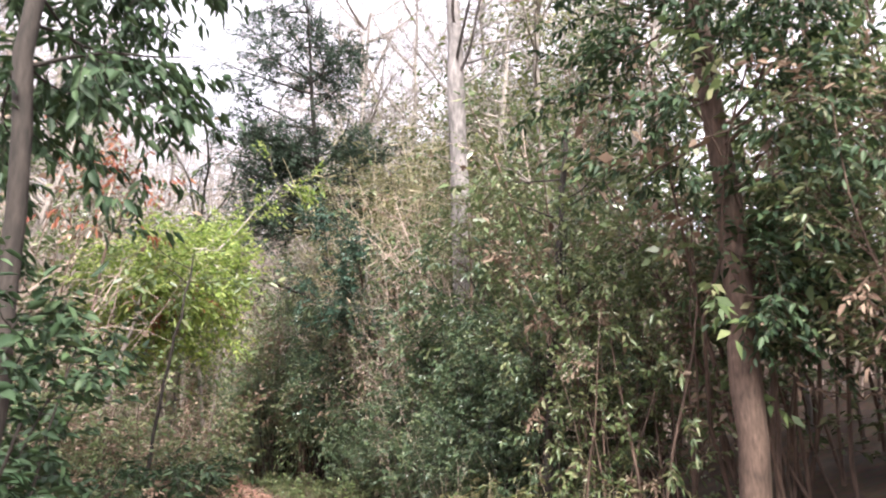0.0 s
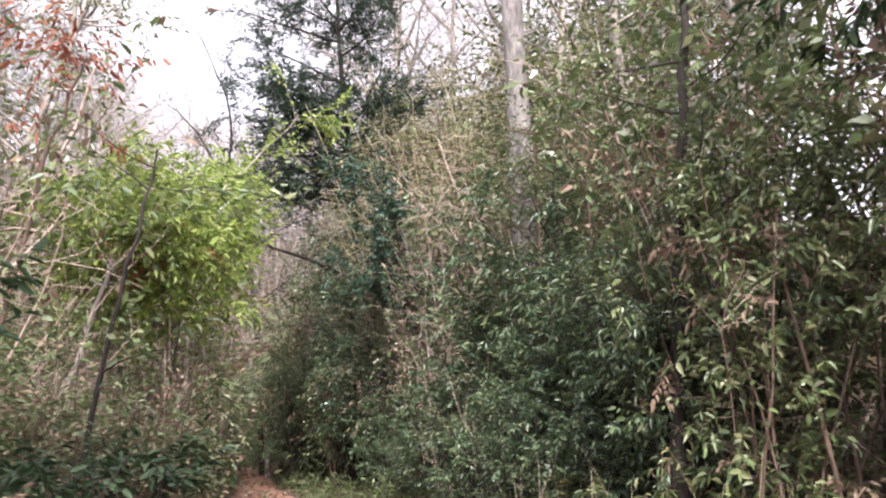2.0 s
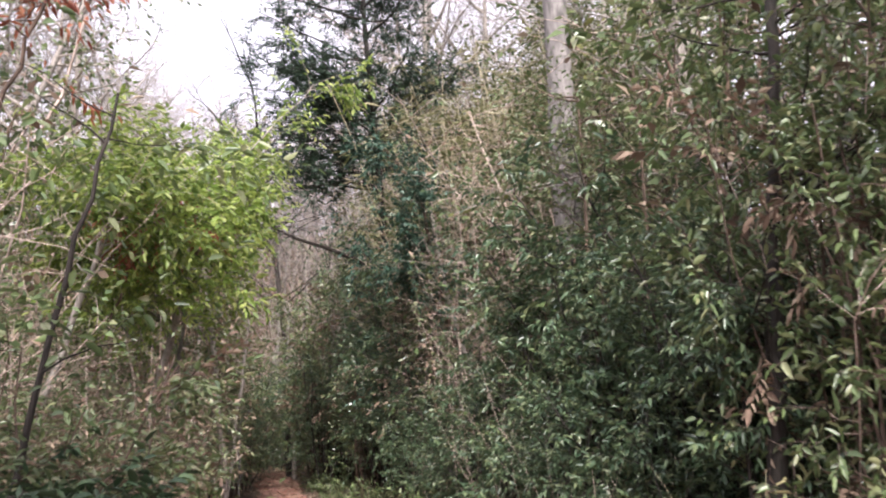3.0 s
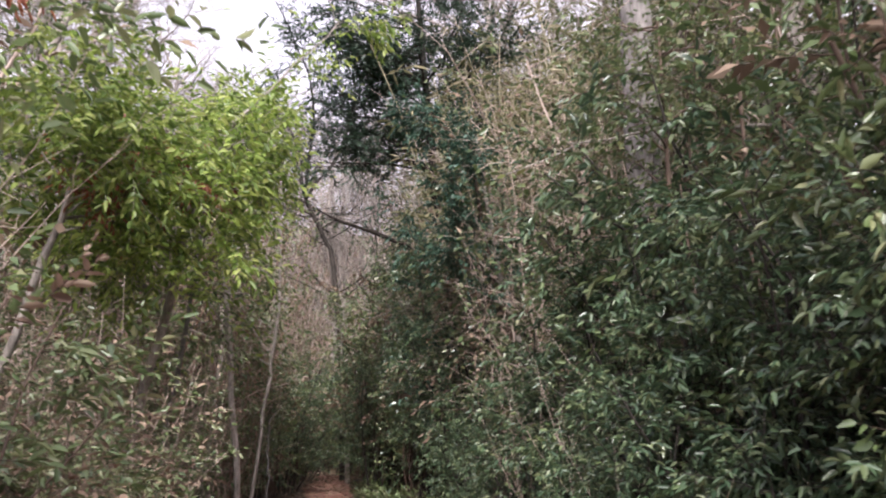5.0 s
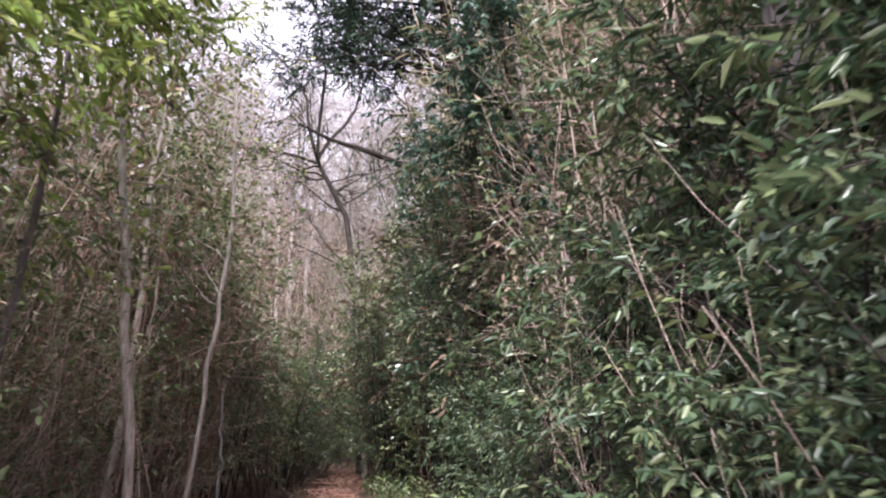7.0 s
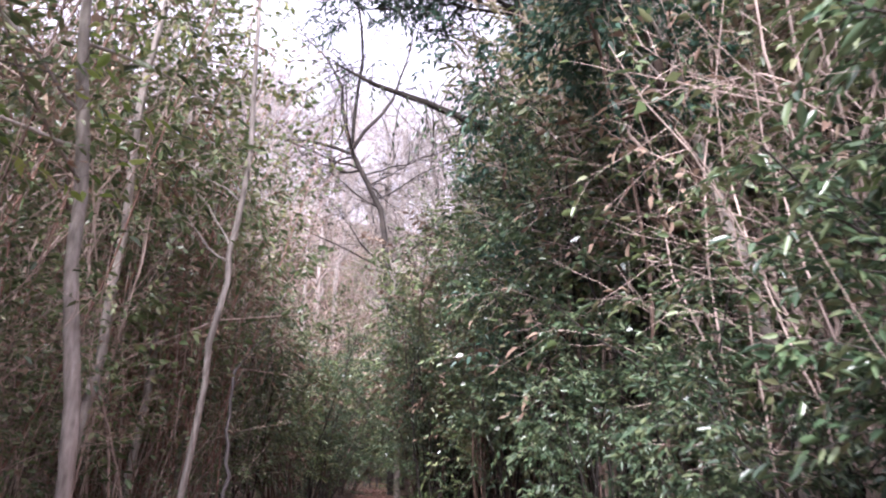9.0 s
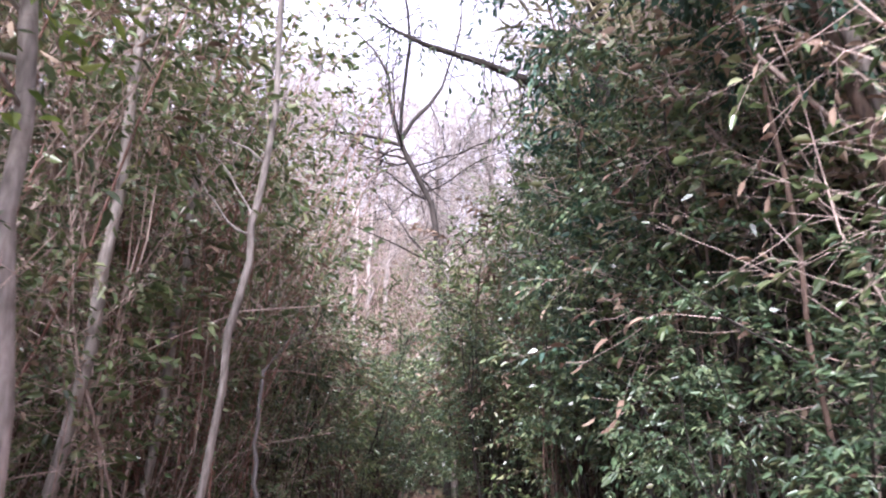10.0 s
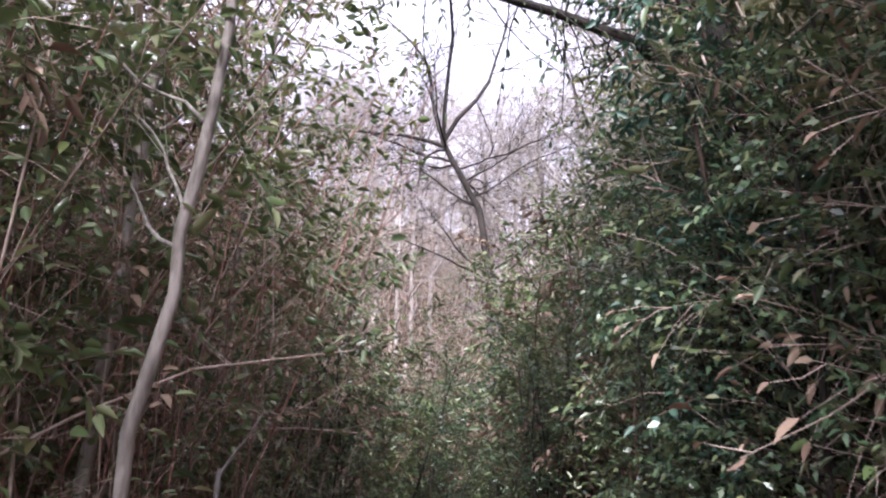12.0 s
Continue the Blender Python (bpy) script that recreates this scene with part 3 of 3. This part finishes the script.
# bright lime-green tree that leans over the left edge of the path
tree("lime_green_tree", "young tree with a bright lime-green crown over brown canes", BARK_GREY,
     [(-2.1, 11.6, 0), (-1.9, 11.5, 1.6), (-1.6, 11.2, 3.0), (-1.35, 10.9, 4.3)], (0.05, 0.04, 0.015),
     fan(24, (0.6, 1.0), (0.6, 1.3), 0.014, (-0.1, 0.3)) + fan(9, (0.75, 1.0), (1.0, 1.7), 0.014, (0.1, 0.5), 1.3, 0.5), LIME, sprays=13, count=9, leaf=(0.085, 0.032))
tree("lime_green_tree", "slender young tree with bright lime-green leaves beside another", BARK_GREY,
     [(-2.6, 10.2, 0), (-2.4, 10.2, 1.8), (-2.1, 10.1, 3.0), (-1.9, 10.1, 3.9)], (0.04, 0.03, 0.012),
     fan(15, (0.55, 1.0), (0.5, 1.0), 0.012, (0.0, 0.5)), LIME, sprays=10, count=9, leaf=(0.085, 0.032))
# dark tree whose leafy boughs hang over the start of the path; leaf colour includes shade
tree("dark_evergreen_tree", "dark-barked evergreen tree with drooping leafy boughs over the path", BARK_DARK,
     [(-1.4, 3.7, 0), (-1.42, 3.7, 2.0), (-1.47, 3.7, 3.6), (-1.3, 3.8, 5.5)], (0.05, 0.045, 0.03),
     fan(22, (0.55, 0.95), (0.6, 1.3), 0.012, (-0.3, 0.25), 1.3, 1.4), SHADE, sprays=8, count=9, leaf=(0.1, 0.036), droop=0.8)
# tall brown trunk on the right; its boughs use the leaf colour darkened for shade
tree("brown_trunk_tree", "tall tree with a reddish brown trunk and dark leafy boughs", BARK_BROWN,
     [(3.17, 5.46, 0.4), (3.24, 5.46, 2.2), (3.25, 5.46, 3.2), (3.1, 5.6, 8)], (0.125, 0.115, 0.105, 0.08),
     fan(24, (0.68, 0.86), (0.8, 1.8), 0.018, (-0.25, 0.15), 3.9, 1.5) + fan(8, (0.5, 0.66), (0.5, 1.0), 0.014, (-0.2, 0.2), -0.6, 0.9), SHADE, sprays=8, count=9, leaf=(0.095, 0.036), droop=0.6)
# pale straight trunk higher on the bank
tree("pale_trunk_tree", "tall tree with a smooth pale grey trunk and bare upper boughs", BARK_PALE,
     [(2.62, 11.6, 1), (2.50, 11.5, 5), (2.40, 11.4, 8), (2.2, 11.3, 12)], (0.19, 0.165, 0.14, 0.09),
     fan(16, (0.5, 1.0), (1.2, 2.6), 0.03, (0.2, 0.9)), None, sprays=8, reach=(0.5, 1.1))
# dark conifer with layered boughs
tree("conifer", "dark green conifer with layered horizontal boughs against the sky", BARK_DARK,
     [(1.2, 17.8, 0.8), (0.9, 17.5, 4), (0.5, 17.1, 7.0), (0.2, 16.9, 9.5), (0.0, 16.8, 12.0)], (0.10, 0.085, 0.07, 0.05, 0.02),
     fan(40, (0.46, 1.0), (1.0, 2.5), 0.026, (-0.05, 0.4)) + fan(12, (0.42, 0.65), (1.7, 2.7), 0.03, (0.0, 0.35), 3.3, 0.5), NEEDLE, sprays=14, count=10, leaf=(0.12, 0.025), droop=0.1, subs=4, plain=True)
# forked bare tree in the gap
tree("forked_bare_tree", "bare forked tree standing against the white sky", BARK_DARK,
     [(-1.5, 27.6, 0.4), (-1.8, 27.7, 4), (-2.34, 27.85, 7.4), (-3.3, 27.7, 9.1)], (0.11, 0.09, 0.075, 0.065),
     [(1.0, np.array((0.05, 0.1, 1.0)), 6.5, 0.06), (1.0, np.array((0.45, 0.0, 1.0)), 5.5, 0.06), (1.0, np.array((-0.45, 0.2, 0.9)), 6, 0.06), (0.98, np.array((-1.0, 0.1, 0.3)), 4.5, 0.05)]
     + fan(16, (0.5, 1.0), (1.5, 3.2), 0.03, (0.1, 0.8)), None, sprays=18, reach=(0.8, 2.0), subs=5)
# slender grey trunk among the canes
tree("slender_grey_tree", "slender grey sapling trunk among brown canes", BARK_GREY,
     [(-1.2, 12.8, 0.5), (-1.28, 12.8, 1.26), (-1.45, 12.8, 2.23), (-1.6, 12.8, 3.11), (-1.8, 12.8, 4.6)], (0.036, 0.033, 0.03, 0.027, 0.015),
     fan(6, (0.45, 1.0), (0.6, 1.2), 0.01, (0.3, 0.9)), MIXED, sprays=4, count=5)
tree("slender_grey_tree", "pale slender trunk leaning among reddish canes", BARK_GREY,
     [(-1.5, 14.55, 0.4), (-1.42, 14.55, 1.85), (-1.38, 14.55, 2.5), (-1.36, 14.55, 3.2), (-1.45, 14.5, 5)], (0.024, 0.022, 0.021, 0.019, 0.012),
     fan(6, (0.4, 1.0), (0.5, 1.1), 0.01, (0.3, 0.9)), MIXED, sprays=4, count=5)
# two leaning trunks on the bank
for dx in (0.0, 0.1):
    tree("leaning_trunk", "thin grey trunk leaning over the bank", BARK_GREY if dx else BARK_BROWN,
         [(2.02 + dx, 14.0, 1.0), (1.81 + dx, 14.0, 2.28), (1.47 + dx, 14.0, 3.31), (1.28 + dx, 14.0, 4.1), (1.0 + dx, 14.0, 5.6)], (0.045, 0.042, 0.036, 0.03, 0.018),
         fan(5, (0.5, 1.0), (0.6, 1.4), 0.01, (0.2, 0.9)), None, sprays=5)
# reddish maple sapling
tree("red_leaved_sapling", "slender sapling with hanging reddish brown leaves", BARK_BROWN,
     [(-2.4, 8.3, 0.1), (-2.25, 8.2, 2), (-2.0, 8.0, 3.6), (-1.8, 7.9, 4.25)], (0.018, 0.015, 0.01),
     fan(6, (0.85, 1.0), (0.25, 0.5), 0.006, (-0.2, 0.1), 3.2, 1.6), REDLEAF, sprays=3, count=5, leaf=(0.085, 0.026), droop=1.0)

# long bough across the gap
bough = new("overhanging_branch")
tagged(bough, "long dark bare branch reaching across the path overhead", "branch")
bough.location = (1.9, 17.9, 1.0)
g = Geo()
bl = np.array([(0, 0, 0), (-0.2, -0.1, 1.8), (-0.8, -0.3, 3.2), (-1.7, -0.63, 3.93), (-2.3, -0.8, 4.10), (-2.85, -0.93, 4.22), (-3.3, -1.0, 4.42)])
g.tube(bl, (0.065, 0.06, 0.055, 0.045, 0.036, 0.026, 0.01), 7)
part("main_limb", g, BARK_DARK, bough)
g, lg = Geo(), Geo()
for _ in range(44):
    q = along(bl, [rng.uniform(0.4, 1)])[0]
    tw = strand(q, rng.normal(0, 1, 3), rng.uniform(0.4, 1.1), 5, 0.2, 0)
    g.tube(tw, 0.008 * np.linspace(1, 0.3, 5), 3)
    if rng.uniform() < 0.8:
        spray(lg, tw, 7, 0.075, 0.03, droop=0.7)
tagged(part("branchwork", g, BARK_DARK, bough), kind="stuff")
part("foliage", lg, LAUREL, bough)

# far bare woods on the rising slope
far = forms(2, lambda: tree("far_bare_tree", "distant leafless tree on the hillside", BARK_GREY, [(0, 0, -0.3), (0.25, 0.1, 2.5), (0.1, 0.2, 5), (0.3, 0.1, 8)], (0.08, 0.065, 0.05, 0.02),
                            fan(12, (0.3, 1.0), (1.5, 3), 0.03, (0.3, 1.0)), None, sprays=15, reach=(0.6, 1.5), subs=4))
for y in np.arange(32, 66, 1.0):
    for _ in range(2):
        put(far, -5 + rng.uniform(-1, 1) * (5 + 0.3 * (y - 30)), y, rng.uniform(0.9, 1.35))
for y in np.arange(9, 32, 2.4):
    put(far, float(route(y)) - rng.uniform(4.5, 9), y, rng.uniform(0.9, 1.3))
    put(far, float(route(y)) + rng.uniform(4.5, 9), y, rng.uniform(0.9, 1.3))
for x, y in ((1.2, 24), (2.6, 21.5), (3.8, 24.5), (5.2, 22), (2.2, 27.5), (4.4, 28.5), (6.5, 26), (0.6, 30), (7.4, 20)):
    put(far, x, y, rng.uniform(1.5, 1.9))
for x, y in ((-4.2, 15.5), (-5.6, 13), (-4.9, 18.5), (-6.5, 17), (-5.4, 21.5), (-7, 23)):
    put(far, x, y, rng.uniform(1.0, 1.3))
for y in np.arange(33, 60, 1.2):
    for _ in range(4):
        put(backtwigs, -4 + rng.uniform(-1, 1) * 9, y, rng.uniform(1.7, 2.6))
# pale sapling with lime leaves
tree("pale_sapling", "pale bare-stemmed sapling at the edge of the canes", BARK_PALE,
     [(-1.85, 12.1, 0.2), (-1.79, 12.1, 2.02), (-1.74, 12.1, 2.69), (-1.72, 12.1, 3.44), (-1.7, 12.1, 4.6)], (0.028, 0.025, 0.022, 0.018, 0.01),
     fan(8, (0.3, 1.0), (0.4, 0.8), 0.008, (0.2, 0.8)), LIME, sprays=3, count=5)
# blue-green slender tree in front of the straw-coloured bamboo
tree("blue_green_tree", "slender tree with a narrow dull blue-green crown", BARK_BROWN,
     [(1.5, 14.3, 0.8), (1.3, 14.15, 2.6), (0.88, 13.9, 4.2), (0.72, 13.8, 5.6)], (0.014, 0.012, 0.01, 0.006),
     fan(22, (0.5, 1.0), (0.3, 0.6), 0.009, (0.0, 0.6)), BLUE, sprays=8, count=9, leaf=(0.08, 0.032), droop=0.5, reach=(0.2, 0.45), plain=True)
# sunlit thin trunk behind the brown tree
tree("thin_pale_trunk", "thin sunlit pale trunk beyond the bushes", BARK_PALE, [(4.78, 6.78, 1.2), (4.78, 6.78, 2.04), (4.7, 6.8, 5)], (0.04, 0.035, 0.02),
     fan(6, (0.5, 1.0), (0.5, 1.0), 0.01, (0.2, 0.8)), MIXED, sprays=4, count=6)
tree("thin_pale_trunk", "thin pale trunk half hidden in green bushes", BARK_PALE, [(3.7, 8.5, 1.2), (3.74, 8.5, 2.83), (3.78, 8.5, 4.12), (3.8, 8.5, 7)], (0.05, 0.045, 0.04, 0.02),
     fan(8, (0.5, 1.0), (0.6, 1.2), 0.012, (0.2, 0.8)), MIXED, sprays=4, count=6)
# olive-leaved trees over the canes
for x, y, top in ((-2.0, 14.1, 5.2), (-2.3, 15.5, 5.9), (-2.9, 13.2, 5.0), (-2.6, 17.2, 6.0)):
    tree("olive_green_tree", "slim tree with sparse yellowish olive leaves over brown canes", BARK_GREY,
         [(x, y, 0.3), (x + 0.1, y, 2.0), (x + 0.05, y, 3.6), (x + 0.15, y - 0.1, top)], (0.035, 0.03, 0.024, 0.01),
         fan(13, (0.55, 1.0), (0.5, 1.0), 0.01, (0.1, 0.7)), OLIVE, sprays=5, count=5, subs=2, leaf=(0.07, 0.03))
# bushy young trees in front of the pale trunk
for x, y, top in ((2.4, 10.5, 5.2), (2.95, 10.3, 5.5), (3.5, 10.7, 5.6), (2.75, 12.8, 5.0), (3.3, 13.7, 5.8)):
    tree("bushy_young_tree", "bushy young tree with small mid-green leaves on the bank", BARK_BROWN,
         [(x, y, 0.4), (x + 0.05, y, 2.0), (x, y + 0.05, 3.6), (x - 0.05, y, top)], (0.03, 0.026, 0.02, 0.008),
         fan(20, (0.3, 1.0), (0.4, 0.9), 0.01, (0.1, 0.7)), MIXED, sprays=7, count=6, subs=2, leaf=(0.065, 0.025))
# thin dark sapling beside the shrubs
tree("dark_sapling", "thin dark sapling with few leaves among low shrubs", BARK_DARK,
     [(-1.5, 7.2, 0), (-1.32, 7.2, 1.6), (-1.22, 7.2, 2.5), (-1.1, 7.2, 3.3)], (0.018, 0.016, 0.013, 0.007),
     fan(5, (0.4, 1.0), (0.3, 0.6), 0.006, (0.2, 0.8)), MIXED, sprays=3, count=4)


def hillside_tree(name, label, bark, leaf_mat, height, count):
    """A tall tree of the wood behind: a trunk, its fine branches and a thin crown."""
    root = new(name)
    tagged(root, label, "tree")
    line = strand((0, 0, -0.3), (0, 0, 1), height, 9, 0.06, 0.05)
    g, wood, green = Geo(), Geo(), Geo()
    g.tube(line, 0.13 * np.linspace(1, 0.2, 9), 7)
    part("trunk", g, bark, root)
    for _ in range(34):
        t = rng.uniform(0.28, 1.0)
        a = rng.uniform(0, 2 * np.pi)
        limb = strand(along(line, [t])[0], (np.cos(a), np.sin(a), rng.uniform(0.2, 1.0)), rng.uniform(1.0, 2.6) * (1.2 - 0.5 * t), 6, 0.16, 0.03)
        wood.tube(limb, 0.03 * np.linspace(1, 0.25, 6), 4)
        for _ in range(9):
            tw = strand(along(limb, [rng.uniform(0.2, 1)])[0], unit(limb[-1] - limb[0]) * 0.6 + rng.normal(0, 0.6, 3), rng.uniform(0.4, 1.0), 4, 0.18, 0)
            wood.tube(tw, 0.009 * np.linspace(1, 0.4, 4), 3)
            if count:
                spray(green, tw, count, 0.13, 0.055, 0.6, 0.3, plain=True)
    tagged(part("branchwork", wood, bark, root), kind="stuff")
    part("crown", green, leaf_mat, root)
    return root


greens = forms(2, lambda: hillside_tree("hillside_tree", "tall hillside tree with a thin dull green crown", BARK_GREY, MIXED, 9.5, 8))
tans = forms(2, lambda: hillside_tree("tan_hillside_tree", "tall hillside tree with thin olive and tan foliage", BARK_GREY, OLIVE, 9.0, 5))
for y in np.arange(19.5, 34, 0.8):
    put(tans + greens, rng.uniform(1.2, 4.0), y, rng.uniform(0.85, 1.15))
    put(tans + greens, rng.uniform(4.0, 9.0), y, rng.uniform(0.9, 1.3))
for x, y in ((-1.3, 26.8), (-0.5, 25.6), (0.4, 25.0), (0.2, 27.5), (-0.6, 28.6), (1.2, 26.4), (-5.0, 24.0), (-4.4, 21.0), (-5.2, 27.0), (-5.8, 29.0)):
    put(tans + greens, x, y, rng.uniform(0.55, 0.68))
for y in np.arange(10, 20, 1.1):
    put(tans + greens, float(route(y)) + rng.uniform(4.2, 7.0), y, rng.uniform(0.8, 1.1))
for y in np.arange(13, 30, 1.5):
    put(tans + greens, float(route(y)) - rng.uniform(4.4, 8.0), y, rng.uniform(0.65, 0.85))
# tall trees that close the sky on both sides
talls = forms(3, lambda: tree("tall_woodland_tree", "tall slender woodland tree with a sparse dull green crown", BARK_BROWN, [(0, 0, -0.3), (0.1, 0.05, 3), (0.0, 0.15, 6), (0.1, 0.2, 9)], (0.09, 0.075, 0.06, 0.02),
                              fan(18, (0.35, 1.0), (1.0, 2.2), 0.02, (0.1, 0.7)), MIXED, sprays=7, count=6, subs=2, leaf=(0.11, 0.045), plain=True))
for y in np.arange(20, 30, 2.4):
    put(talls, float(route(y)) - rng.uniform(4.0, 5.5), y, rng.uniform(0.7, 0.9))
for y in np.arange(9, 30, 3.0):
    put(talls, float(route(y)) + rng.uniform(5.5, 7.5), y, rng.uniform(0.75, 1.0))
# thin dark tree in the right-hand bushes
tree("thin_dark_tree", "thin dark trunk rising through green bushes", BARK_DARK,
     [(2.3, 7.5, 0.8), (2.4, 7.5, 2.27), (2.56, 7.5, 3.47), (2.7, 7.5, 5)], (0.06, 0.05, 0.04, 0.03),
     fan(10, (0.4, 1.0), (0.6, 1.3), 0.012, (0, 0.6)), MIXED, sprays=7, count=8, leaf=(0.075, 0.03))
# dry broken stick by the canes
tree("dry_stick", "pale dry broken stick standing among canes", BARK_PALE,
     [(-1.38, 15.2, 0.5), (-1.42, 15.2, 1.21), (-1.46, 15.2, 1.9)], (0.016, 0.014, 0.01), [(0.98, np.array((0.5, 0, 0.8)), 0.3, 0.008)], None, category="stick", sprays=2, reach=(0.1, 0.2), subs=1)
# orange withered spray in the lime tree
tree("withered_branch", "broken branch with orange-brown withered leaves", BARK_BROWN,
     [(-2.0, 10.4, 2.6), (-1.8, 10.4, 3.4), (-1.5, 10.4, 3.9)], (0.012, 0.01, 0.006), fan(5, (0.5, 1.0), (0.3, 0.5), 0.006, (-0.6, 0.0)), REDLEAF, category="branch", sprays=5, count=8, leaf=(0.07, 0.02), droop=1.0, reach=(0.15, 0.35))

hedge(backs + backtwigs, 28, 46, 1.0, (-1.8, -2.2), 0.5, (1.0, 1.5))
hedge(backs + backtwigs, 28, 46, 1.0, (1.8, 2.6), 0.5, (1.0, 1.6))

# forms that found no place are taken away
for form in (*laurels, *small, *mixed, *backs, *backtwigs, *blues, *sasas, *straws, *canes, *twiggy, *tangle, *redcanes, *herbs, *shaded, *brush, *far, *greens, *tans, *talls):
    if form.name not in used:
        for ob in (*form.children_recursive, form):
            bpy.data.objects.remove(ob)

# dead leaves on the path
litter = Geo()
n = 5000
ly = rng.uniform(-3, 34, n)
lx = route(ly) + rng.normal(0, 0.7, n)
litter.leaves(np.stack([lx, ly, lie(lx, ly) + 0.035], -1), rng.normal(0, 1, (n, 3)) * (1, 1, 0.15), np.array((0, 0, 1.0)) + rng.normal(0, 0.3, (n, 3)), rng.uniform(0.05, 0.1, n), rng.uniform(0.02, 0.045, n))
lo = new("leaf_litter", litter.mesh("leaf_litter"))
lo.data.materials.append(DRYLEAF)
tagged(lo, "scattered dry brown leaves on the path", "dead leaves", kind="stuff")
